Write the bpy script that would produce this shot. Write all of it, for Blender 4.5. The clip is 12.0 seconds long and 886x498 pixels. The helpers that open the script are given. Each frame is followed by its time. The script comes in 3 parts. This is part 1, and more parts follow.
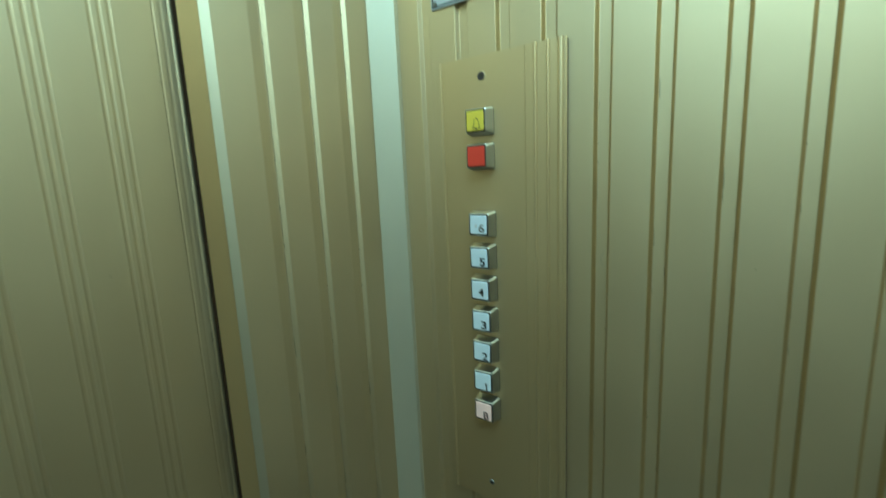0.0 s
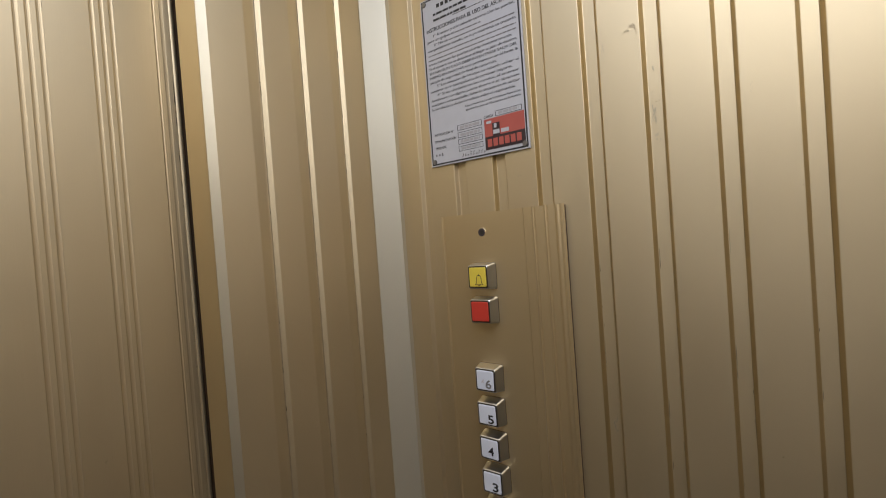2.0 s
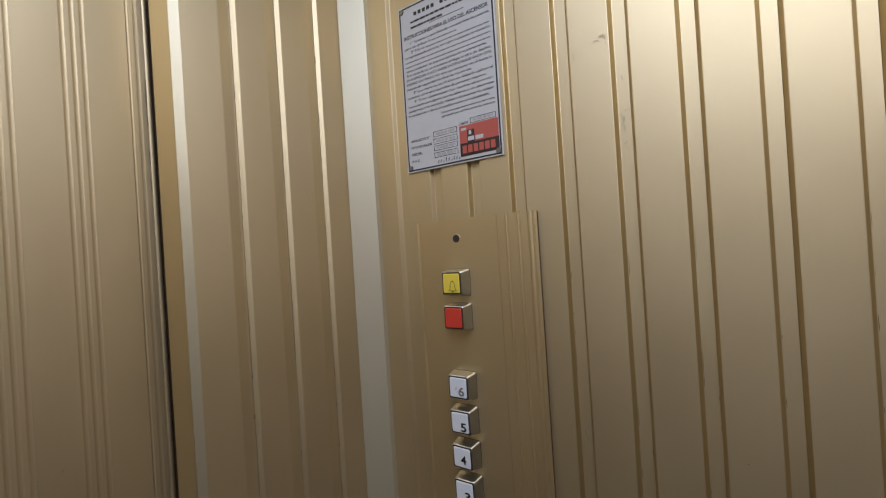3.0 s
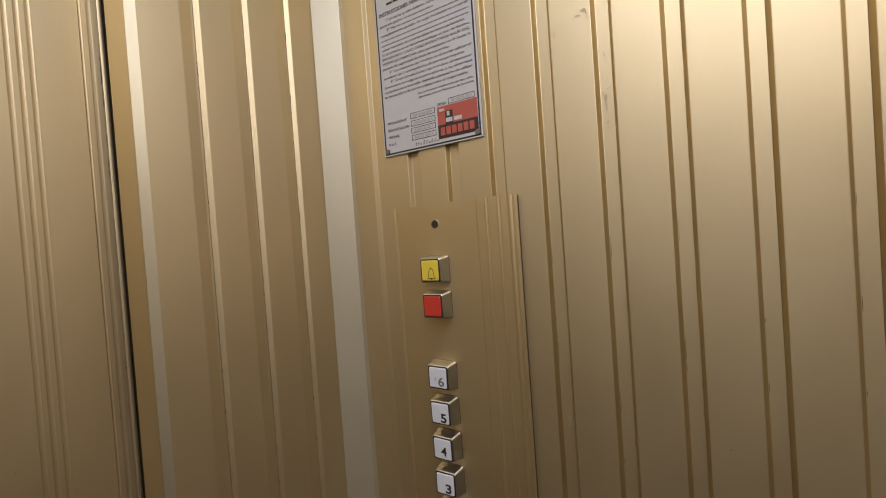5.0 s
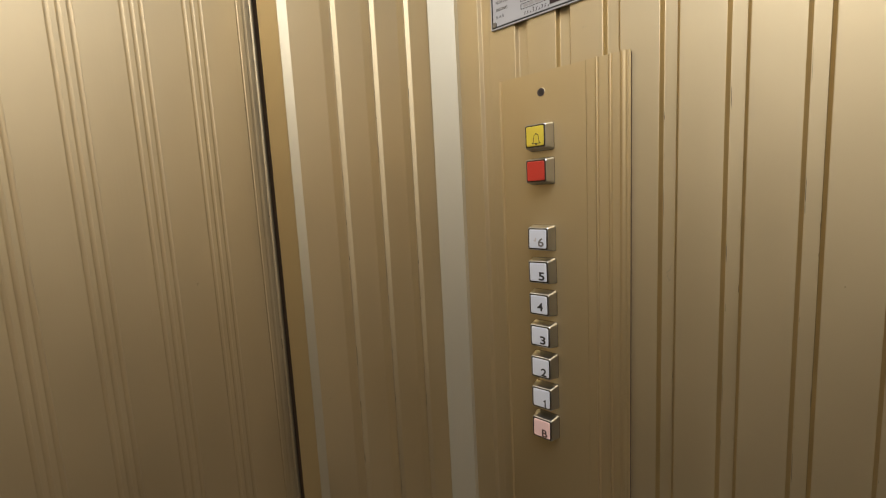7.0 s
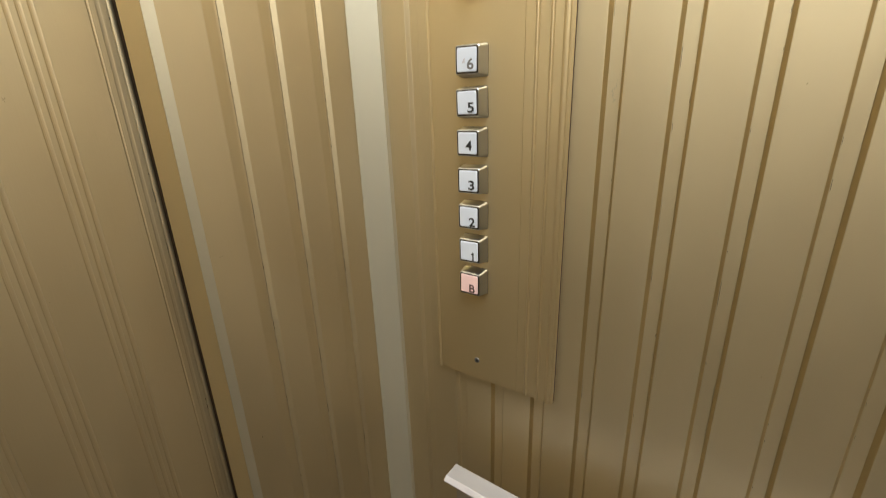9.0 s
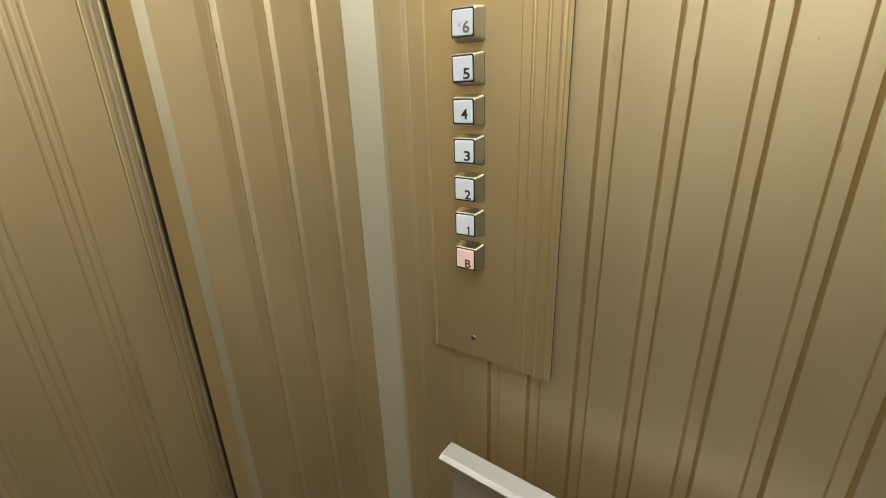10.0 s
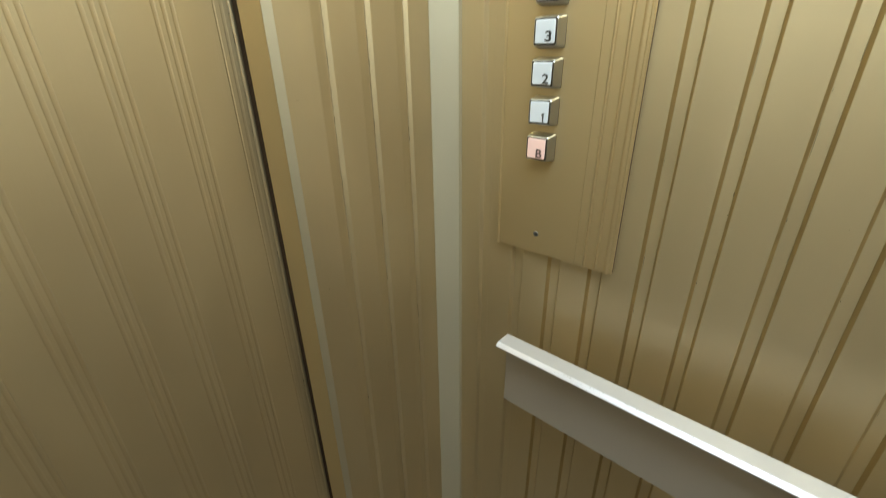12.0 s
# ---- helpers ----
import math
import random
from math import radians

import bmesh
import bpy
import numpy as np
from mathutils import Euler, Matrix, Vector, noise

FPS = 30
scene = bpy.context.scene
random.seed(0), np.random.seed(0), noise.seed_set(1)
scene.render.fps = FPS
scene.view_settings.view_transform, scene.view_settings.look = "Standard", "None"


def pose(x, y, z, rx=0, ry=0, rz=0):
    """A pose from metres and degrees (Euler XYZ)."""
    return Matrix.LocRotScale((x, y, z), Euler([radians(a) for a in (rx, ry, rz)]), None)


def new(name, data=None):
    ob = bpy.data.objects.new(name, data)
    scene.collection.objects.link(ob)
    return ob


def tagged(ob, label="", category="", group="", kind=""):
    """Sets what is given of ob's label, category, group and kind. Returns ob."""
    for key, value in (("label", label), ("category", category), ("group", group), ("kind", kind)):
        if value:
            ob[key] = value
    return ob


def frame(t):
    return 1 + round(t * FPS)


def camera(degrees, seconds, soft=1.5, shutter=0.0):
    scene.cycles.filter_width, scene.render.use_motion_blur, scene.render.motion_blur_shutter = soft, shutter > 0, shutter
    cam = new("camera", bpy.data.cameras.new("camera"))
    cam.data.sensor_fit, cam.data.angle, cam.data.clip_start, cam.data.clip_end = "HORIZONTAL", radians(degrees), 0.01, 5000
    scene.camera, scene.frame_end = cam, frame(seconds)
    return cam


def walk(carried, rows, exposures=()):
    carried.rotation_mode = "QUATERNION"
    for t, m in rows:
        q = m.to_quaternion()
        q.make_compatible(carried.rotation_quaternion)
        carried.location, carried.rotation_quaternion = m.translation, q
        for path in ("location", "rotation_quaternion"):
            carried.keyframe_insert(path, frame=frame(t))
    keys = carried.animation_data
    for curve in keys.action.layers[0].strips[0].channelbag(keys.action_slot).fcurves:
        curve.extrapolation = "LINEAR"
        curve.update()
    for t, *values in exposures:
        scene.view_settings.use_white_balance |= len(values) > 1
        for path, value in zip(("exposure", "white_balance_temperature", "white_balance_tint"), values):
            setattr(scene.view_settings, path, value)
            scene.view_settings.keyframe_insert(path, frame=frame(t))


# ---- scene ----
cam = camera(91.78, 12.0, soft=1.0, shutter=0.5)
# seconds, place, yaw, pitch, lean to the left
PATH = [
    (0, 0.2866, -0.5080, 1.5017, 35.53, -9.50, -2.54),
    (0.2, 0.2900, -0.5039, 1.5251, 37.90, -8.35, -3.25),
    (0.5, 0.2925, -0.4993, 1.5565, 38.07, -6.46, -4.22),
    (1, 0.2898, -0.4939, 1.5900, 37.48, -2.57, -4.60),
    (1.5, 0.2872, -0.4829, 1.6046, 36.94, -2.18, -4.58),
    (2, 0.2901, -0.4859, 1.6175, 36.52, -0.96, -4.19),
    (2.5, 0.3039, -0.4838, 1.6199, 36.67, -0.24, -4.04),
    (3, 0.3058, -0.4722, 1.6119, 35.18, 0.18, -3.67),
    (3.5, 0.3079, -0.4513, 1.6082, 34.70, -0.46, -3.72),
    (3.7, 0.3051, -0.4569, 1.6051, 33.84, -0.57, -3.89),
    (5.3, 0.3028, -0.4467, 1.6038, 33.46, -1.12, -4.13),
    (5.5, 0.3141, -0.4273, 1.6020, 34.27, -1.01, -4.02),
    (6, 0.3005, -0.4261, 1.5769, 32.80, -2.57, -4.03),
    (6.2, 0.2899, -0.4476, 1.5588, 33.80, -3.71, -4.14),
    (6.4, 0.2766, -0.4787, 1.5451, 38.51, -6.41, -4.42),
    (6.5, 0.2767, -0.4988, 1.5246, 41.77, -7.29, -4.54),
    (6.7, 0.2780, -0.5321, 1.5104, 42.20, -7.02, -3.50),
    (7, 0.2827, -0.5232, 1.4999, 42.10, -7.00, -2.96),
    (7.2, 0.2838, -0.5081, 1.4937, 41.93, -7.00, -2.93),
    (7.5, 0.2901, -0.4616, 1.4824, 39.99, -8.25, -3.02),
    (7.7, 0.2995, -0.4481, 1.4765, 39.43, -10.01, -2.86),
    (9.3, 0.2554, -0.4622, 1.3806, 34.05, -19.30, -1.89),
    (9.5, 0.2583, -0.4605, 1.3750, 34.13, -19.01, -1.74),
    (10, 0.2624, -0.4521, 1.3718, 34.72, -20.18, -1.88),
    (10.5, 0.2586, -0.4503, 1.3653, 34.74, -20.58, -2.02),
    (11, 0.2570, -0.4674, 1.3494, 36.26, -21.02, -2.43),
    (11.5, 0.2527, -0.5029, 1.3296, 38.41, -22.35, -2.01),
    (12, 0.2574, -0.5193, 1.2943, 39.99, -25.40, -1.11),
]
EXPOSURES = [(0.0, -0.04, 4700, -42), (0.5, -0.22, 4620, -42), (0.6, -0.26, 4620, -43), (0.7, -0.25, 4690, -41), (0.8, -0.3, 5800, -8), (0.9, -0.42, 6280, 5), (1.5, -0.45, 6400, 10), (2.5, -0.53, 6080, 13), (3.0, -0.53, 5980, 11), (3.5, -0.50, 6380, 11), (5.5, -0.45, 6830, 14), (6.0, -0.33, 6700, 10), (7.5, -0.06, 6950, 9), (9.3, 0.58, 6600, 1), (10.5, 0.57, 6680, -3), (12.0, 0.84, 6200, -9)]
walk(cam, [(t, pose(x, y, z, 90 + pitch, 0, yaw) @ pose(0, 0, 0, 0, 0, lean)) for t, x, y, z, yaw, pitch, lean in PATH], EXPOSURES)

# ---- light: one warm lamp in the cab's ceiling ----
world = bpy.data.worlds.new("world")
world.use_nodes = True
world.node_tree.nodes["Background"].inputs[0].default_value = (0.0, 0.0, 0.0, 1)
scene.world = world
CEILING = 2.35
lamp = bpy.data.lights.new("ceiling_light", "AREA")
lamp.shape, lamp.size, lamp.size_y, lamp.energy = "RECTANGLE", 0.86, 0.66, 15.3
lamp.color = (0.94, 0.975, 1.06)
new("ceiling_light", lamp).matrix_world = pose(0.46, -0.67, CEILING - 0.03)


# ---- materials ----
def material(name):
    m = bpy.data.materials.new(name)
    m.use_nodes = True
    return m, m.node_tree.nodes, m.node_tree.links, m.node_tree.nodes["Principled BSDF"]


def plain(name, colour, rough=0.5, metal=0.0, grain=0.0, emit=0.0):
    """One surface with faint blotches and a fine relief."""
    m, nodes, links, bsdf = material(name)
    bsdf.inputs["Metallic"].default_value = metal
    where = nodes.new("ShaderNodeTexCoord")
    blotch = nodes.new("ShaderNodeTexNoise")
    blotch.inputs["Scale"].default_value, blotch.inputs["Detail"].default_value = 60, 4
    links.new(where.outputs["Object"], blotch.inputs["Vector"])
    shade = nodes.new("ShaderNodeMix")
    shade.data_type = "RGBA"
    shade.inputs["A"].default_value = (*[c * 0.92 for c in colour], 1)
    shade.inputs["B"].default_value = (*[min(1, c * 1.06) for c in colour], 1)
    links.new(blotch.outputs["Fac"], shade.inputs["Factor"])
    links.new(shade.outputs["Result"], bsdf.inputs["Base Color"])
    rr = nodes.new("ShaderNodeMapRange")
    rr.inputs["To Min"].default_value, rr.inputs["To Max"].default_value = rough * 0.8, rough * 1.2
    links.new(blotch.outputs["Fac"], rr.inputs["Value"])
    links.new(rr.outputs["Result"], bsdf.inputs["Roughness"])
    if grain:
        fine = nodes.new("ShaderNodeTexNoise")
        fine.inputs["Scale"].default_value = 900
        links.new(where.outputs["Object"], fine.inputs["Vector"])
        bump = nodes.new("ShaderNodeBump")
        bump.inputs["Strength"].default_value, bump.inputs["Distance"].default_value = grain, 0.0004
        links.new(fine.outputs["Fac"], bump.inputs["Height"])
        links.new(bump.outputs["Normal"], bsdf.inputs["Normal"])
    if emit:
        bsdf.inputs["Emission Color"].default_value = (*colour, 1)
        bsdf.inputs["Emission Strength"].default_value = emit
    return m


def satin_metal(name, light, dark, rough, metal, coat=0.0):
    """Satin anodised sheet: faint upright brushing, smears and a slight change from plank to plank."""
    m, nodes, links, bsdf = material(name)
    bsdf.inputs["Metallic"].default_value = metal
    bsdf.inputs["Coat Weight"].default_value, bsdf.inputs["Coat Roughness"].default_value = coat, 0.45
    where = nodes.new("ShaderNodeTexCoord")
    info = nodes.new("ShaderNodeObjectInfo")
    offset = nodes.new("ShaderNodeVectorMath")
    offset.operation = "MULTIPLY_ADD"
    offset.inputs[1].default_value = (7.1, 3.7, 11.3)
    links.new(info.outputs["Random"], offset.inputs[0])
    links.new(where.outputs["Object"], offset.inputs[2])

    def noise_at(scale, detail):
        stretch = nodes.new("ShaderNodeMapping")
        stretch.inputs["Scale"].default_value = scale
        links.new(offset.outputs["Vector"], stretch.inputs["Vector"])
        tex = nodes.new("ShaderNodeTexNoise")
        tex.inputs["Scale"].default_value, tex.inputs["Detail"].default_value = 1.0, detail
        links.new(stretch.outputs["Vector"], tex.inputs["Vector"])
        return tex.outputs["Fac"]

    brush, smear, speck = noise_at((700, 700, 9), 3), noise_at((14, 14, 5), 5), noise_at((160, 160, 120), 6)
    tone = nodes.new("ShaderNodeMix")
    tone.data_type = "RGBA"
    tone.inputs["A"].default_value, tone.inputs["B"].default_value = (*dark, 1), (*light, 1)
    links.new(smear, tone.inputs["Factor"])
    vary = nodes.new("ShaderNodeHueSaturation")
    amount = nodes.new("ShaderNodeMapRange")
    amount.inputs["To Min"].default_value, amount.inputs["To Max"].default_value = 0.975, 1.02
    links.new(info.outputs["Random"], amount.inputs["Value"])
    links.new(amount.outputs["Result"], vary.inputs["Value"])
    links.new(tone.outputs["Result"], vary.inputs["Color"])
    dirt = nodes.new("ShaderNodeMapRange")
    dirt.inputs["From Min"].default_value, dirt.inputs["From Max"].default_value = 0.77, 0.83
    links.new(speck, dirt.inputs["Value"])
    soil = nodes.new("ShaderNodeMix")
    soil.data_type = "RGBA"
    soil.inputs["B"].default_value = (0.16, 0.11, 0.05, 1)
    links.new(dirt.outputs["Result"], soil.inputs["Factor"])
    links.new(vary.outputs["Color"], soil.inputs["A"])
    links.new(soil.outputs["Result"], bsdf.inputs["Base Color"])
    rr = nodes.new("ShaderNodeMapRange")
    rr.inputs["To Min"].default_value, rr.inputs["To Max"].default_value = rough - 0.06, rough + 0.06
    links.new(smear, rr.inputs["Value"])
    links.new(rr.outputs["Result"], bsdf.inputs["Roughness"])
    bump = nodes.new("ShaderNodeBump")
    bump.inputs["Strength"].default_value, bump.inputs["Distance"].default_value = 0.22, 0.0002
    links.new(brush, bump.inputs["Height"])
    wave = nodes.new("ShaderNodeBump")
    wave.inputs["Strength"].default_value, wave.inputs["Distance"].default_value = 0.25, 0.0012
    links.new(smear, wave.inputs["Height"])
    links.new(bump.outputs["Normal"], wave.inputs["Normal"])
    links.new(wave.outputs["Normal"], bsdf.inputs["Normal"])
    return m


GOLD = satin_metal("satin_gold_sheet", (0.640, 0.540, 0.360), (0.590, 0.492, 0.322), 0.525, 0.97, 0.30)
BACK = satin_metal("pale_bounce_sheet", (0.80, 0.74, 0.61), (0.76, 0.70, 0.57), 0.20, 0.97)
EAST_SHEET = satin_metal("dark_low_bounce_sheet", (0.50, 0.395, 0.235), (0.46, 0.355, 0.205), 0.45, 0.9)
# paler copy of the gold sheet: the nosing's lamp reflection put into its colour
PALE = satin_metal("lamp_lit_satin_sheet", (0.63, 0.575, 0.445), (0.60, 0.545, 0.42), 0.48, 0.92, 0.5)
PLATE = satin_metal("bronze_gold_plate", (0.655, 0.535, 0.330), (0.625, 0.505, 0.305), 0.48, 0.94, 0.3)
BRONZE = satin_metal("bronze_edge", (0.59, 0.475, 0.275), (0.55, 0.435, 0.25), 0.45, 0.85)
# darker gold for the channel flanks: their dim reflections put into the colour
FLANK = satin_metal("shade_brown_flank", (0.598, 0.482, 0.275), (0.558, 0.442, 0.245), 0.42, 0.96)
# slightly darker gold that paints the shade inside the door's grooves
GROOVE = satin_metal("shaded_gold_groove", (0.575, 0.47, 0.30), (0.535, 0.43, 0.27), 0.50, 0.90, 0.3)
STRIP = satin_metal("pale_aluminium_strip", (0.55, 0.513, 0.415), (0.52, 0.483, 0.387), 0.52, 0.70)
ALU = satin_metal("worn_aluminium", (0.475, 0.471, 0.514), (0.43, 0.426, 0.465), 0.42, 0.40)
WORN_ALU = satin_metal("bright_worn_aluminium", (0.54, 0.53, 0.60), (0.45, 0.44, 0.50), 0.38, 0.45)
CHROME = plain("dull_chrome", (0.57, 0.58, 0.60), 0.30, 1.0)
DARK_RIM = plain("dark_rubber_rim", (0.03, 0.025, 0.02), 0.5)
RIM = plain("dark_bronze_rim", (0.055, 0.044, 0.034), 0.4, 0.4)
WHITE_CAP = plain("white_plastic_cap", (0.65, 0.69, 0.79), 0.35)
PINK_CAP = plain("pink_lit_plastic_cap", (0.82, 0.56, 0.54), 0.35, emit=0.06)
YELLOW_CAP = plain("yellow_plastic_cap", (0.72, 0.57, 0.07), 0.35)
RED_CAP = plain("red_plastic_cap", (0.55, 0.045, 0.03), 0.35)
INK = plain("black_ink", (0.02, 0.02, 0.022), 0.5)
GREY_INK = plain("worn_grey_ink", (0.16, 0.15, 0.15), 0.5)
FADED_INK = plain("faded_brown_ink", (0.10, 0.06, 0.06), 0.5)
ENAMEL = plain("white_enamel", (0.51, 0.515, 0.55), 0.35)
RED_INK = plain("red_print", (0.43, 0.095, 0.075), 0.4)
FLOORING = plain("brown_rubber_floor", (0.062, 0.042, 0.020), 0.6, grain=0.3)
KEY_HOLE = plain("dark_brown_lock", (0.06, 0.045, 0.05), 0.45)
CREAM = plain("cream_ceiling_paint", (0.75, 0.70, 0.60), 0.6)
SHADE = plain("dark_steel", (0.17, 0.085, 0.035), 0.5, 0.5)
STEEL = plain("tarnished_steel", (0.20, 0.19, 0.18), 0.4, 0.6)
# brown that stands in for the shade in narrow gaps
GAP_BROWN = plain("dark_brown_gap", (0.10, 0.06, 0.032), 0.6)
SCUFF = plain("grey_brown_scuff", (0.43, 0.34, 0.215), 0.6)
PALE_SCUFF = plain("pale_brown_smear", (0.50, 0.42, 0.285), 0.55)


# ---- building blocks ----
def mesh_of(name, bm, mat):
    me = bpy.data.meshes.new(name)
    bm.normal_update()
    bm.to_mesh(me)
    bm.free()
    me.materials.append(mat)
    return me


def part(name, bm, mat, parent=None, label=""):
    ob = new(name, mesh_of(name, bm, mat))
    ob.parent = parent
    return tagged(ob, label=label)


def prism(outline, z0, z1, bm=None):
    """An upright prism over a closed outline in x and y."""
    bm = bm or bmesh.new()
    low = [bm.verts.new((x, y, z0)) for x, y in outline]
    top = [bm.verts.new((x, y, z1)) for x, y in outline]
    n = len(outline)
    for i in range(n):
        bm.faces.new((low[i], low[(i + 1) % n], top[(i + 1) % n], top[i]))
    bm.faces.new(low[::-1])
    bm.faces.new(top)
    bmesh.ops.recalc_face_normals(bm, faces=bm.faces)
    return bm


def block(x0, x1, y0, y1, z0, z1, bevel=0.0, bm=None, steps=2):
    bm = bm or bmesh.new()
    made = bmesh.ops.create_cube(bm, size=1, matrix=Matrix.Translation(((x0 + x1) / 2, (y0 + y1) / 2, (z0 + z1) / 2)) @ Matrix.Diagonal((x1 - x0, y1 - y0, z1 - z0, 1)))
    if bevel:
        edges = {e for v in made["verts"] for e in v.link_edges}
        bmesh.ops.bevel(bm, geom=list(edges), offset=bevel, segments=steps, affect="EDGES", profile=0.5)
    return bm


def softened(points, r=0.0007):
    """The open line with each inner corner cut twice, so that edges catch the light."""
    out = [points[0]]
    for a, b, c in zip(points, points[1:], points[2:]):
        a, b, c = Vector(a), Vector(b), Vector(c)
        p, q = b + (a - b).normalized() * r, b + (c - b).normalized() * r
        m = (p + q + 2 * b) / 4
        out += [tuple(p), tuple(m), tuple(q)]
    return out + [points[-1]]


CHANNEL = 0.0160


def ribbed(name, mat, parent, place, start, end, channels, height, z0=0.0, thick=0.014, depth=0.0060, slope=0.0033, gap=0.0002, flank=None, fall=None):
    """A run of upright planks with a shallow channel between each two. Local x runs along the wall, -y faces the cab.
    channels: the middles of the channels' left slopes. Planks of one width share a mesh."""
    fall = fall or slope
    joints = [c + CHANNEL - slope / 2 for c in channels]
    cuts = [start, *joints, end]
    shared, bent = {}, random.Random(len(channels))
    for i in range(len(cuts) - 1):
        a, b = cuts[i], cuts[i + 1]
        line = [(0.0, depth), (slope, 0.0)] if i else [(0.0, 0.0)]
        if i < len(channels):
            left = channels[i] - slope / 2 - a
            line += [(left, 0.0), (left + fall, depth), (b - a - gap, depth)]
        else:
            line += [(b - a, 0.0)]
        key = tuple(round(v, 5) for q in line for v in q)
        if key not in shared:
            outline = softened(line) + [(line[-1][0], thick), (0.0, thick)]
            bm = prism(outline, 0.0, height)
            me = shared[key] = mesh_of(name, bm, mat)
            # flank faces, past the corner planks, carry the channels' shade as a darker tone
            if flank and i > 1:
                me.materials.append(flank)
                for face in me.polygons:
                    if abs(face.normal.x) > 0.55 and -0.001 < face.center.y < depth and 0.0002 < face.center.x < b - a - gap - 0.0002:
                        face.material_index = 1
        ob = new(name, shared[key])
        ob.parent = parent
        ob.matrix_basis = place @ pose(a, 0, z0, 0, 0, bent.uniform(-0.4, 0.4))


def slab(name, x0, x1, y0, y1, z0, z1, mat, label, category):
    return tagged(part(name, block(x0, x1, y0, y1, z0, z1), mat), label, category, kind="structure")


def words(name, text, size, mat, parent, x, z, y=0.0, width=None, thick=0.00015, left=True, bold=0.0):
    """Flat lettering in the x-z plane that faces -y; its lower left corner, or its middle, at x, z."""
    curve = bpy.data.curves.new(name, "FONT")
    curve.body, curve.size, curve.extrude, curve.offset = text, size, thick, bold
    ob = bpy.data.objects.new(name, curve)
    scene.collection.objects.link(ob)
    me = bpy.data.meshes.new_from_object(ob.evaluated_get(bpy.context.evaluated_depsgraph_get()))
    bpy.data.objects.remove(ob)
    bpy.data.curves.remove(curve)
    co = np.array([v.co[:] for v in me.vertices])
    lo, hi = co.min(0), co.max(0)
    sx = width / (hi[0] - lo[0]) if width else 1.0
    me.transform(Matrix.Diagonal((sx, 1, 1, 1)) @ Matrix.Translation((-(lo[0] if left else (lo[0] + hi[0]) / 2), 0 if left else -(lo[1] + hi[1]) / 2, 0)))
    me.materials.clear()
    me.materials.append(mat)
    letters = new(name, me)
    letters.parent = parent
    letters.matrix_basis = pose(x, y, z, 90)
    return letters


# ---- the cab ----
EAST, SOUTH = 0.92, -1.12
NORTH_END, RETURN_TOP = -0.1373, (-0.1716, -0.0284)
RETURN_END, JAMB_NOSE, JAMB_BACK = (-0.2035, -0.2379), (-0.2116, -0.2461), (-0.2605, -0.2453)
DOOR = -0.281

# the floor is out of view; its brown is set by the bounce it gives
slab("floor", -0.42, EAST + 0.05, SOUTH - 0.05, 0.06, -0.04, 0.0, FLOORING, "unseen dark brown rubber floor of the lift cab", "floor")
slab("ceiling", -0.42, EAST + 0.05, SOUTH - 0.05, 0.06, CEILING, CEILING + 0.04, CREAM, "cream painted ceiling of the lift cab", "ceiling")

north = slab("wall_north", -0.20, EAST + 0.05, 0.0145, 0.05, 0.0, CEILING, SHADE, "wall of satin gold ribbed metal planks behind the button plate", "wall")
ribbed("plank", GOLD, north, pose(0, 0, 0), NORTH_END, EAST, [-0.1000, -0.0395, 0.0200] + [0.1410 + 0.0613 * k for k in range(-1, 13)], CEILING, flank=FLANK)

# the short return wall beside the door stands a little askew
run = Vector(RETURN_TOP) - Vector(RETURN_END)
turn = math.degrees(math.atan2(run.y, run.x))
back = pose(*RETURN_END, 0, 0, 0, turn)
west = part("wall_west", prism([(0, 0.0145), (run.length, 0.0145), (run.length, 0.03), (0, 0.03)], 0.0, CEILING), SHADE)
west.matrix_basis = back
tagged(west, "narrow return wall of satin gold ribbed metal beside the door", "wall", kind="structure")
ribbed("plank", GOLD, west, pose(0, 0, 0), 0.0, run.length, (0.0443, 0.1018, 0.1590), CEILING, depth=0.0040, slope=0.0050, gap=0.0007, fall=0.0128)

side_a, side_b = Vector(RETURN_TOP), Vector((NORTH_END, -0.0060))
across = (side_b - side_a).normalized()
out = Vector((across.y, -across.x)) * 0.0016
face_line = softened([tuple(side_a), tuple(side_a + out + across * 0.0005), tuple(side_b + out - across * 0.0005), tuple(side_b)], 0.0006)
corner = prism(face_line + [(NORTH_END, 0.0140), (-0.186, 0.0140), (-0.186, -0.0280)], 0.0, CEILING)
tagged(part("trim_corner", corner, STRIP), "pale satin metal strip across the cab's corner", "trim", kind="structure")
jamb = prism([JAMB_NOSE, JAMB_BACK, (JAMB_BACK[0], -0.20), (JAMB_BACK[0] + 0.03, -0.20), (-0.2230, -0.2380)], 0.0, CEILING)
jamb = tagged(part("trim_jamb", jamb, BRONZE), "bronze-brown metal jamb beside the sliding door", "trim", kind="structure")
part("nosing", prism([RETURN_END, (JAMB_NOSE[0] + 0.0003, JAMB_NOSE[1] + 0.0001), (-0.2225, -0.2378)], 0.0, CEILING), PALE, jamb, "folded metal edge, toned lighter where it catches the lamp")

# the sliding door: planks with three fine grooves between each two
door = part("door_1", block(DOOR - 0.035, DOOR - 0.0145, -1.02, -0.245, 0.0, CEILING - 0.002), SHADE)
tagged(door, "closed sliding lift door of satin gold grooved metal", "door", kind="structure")


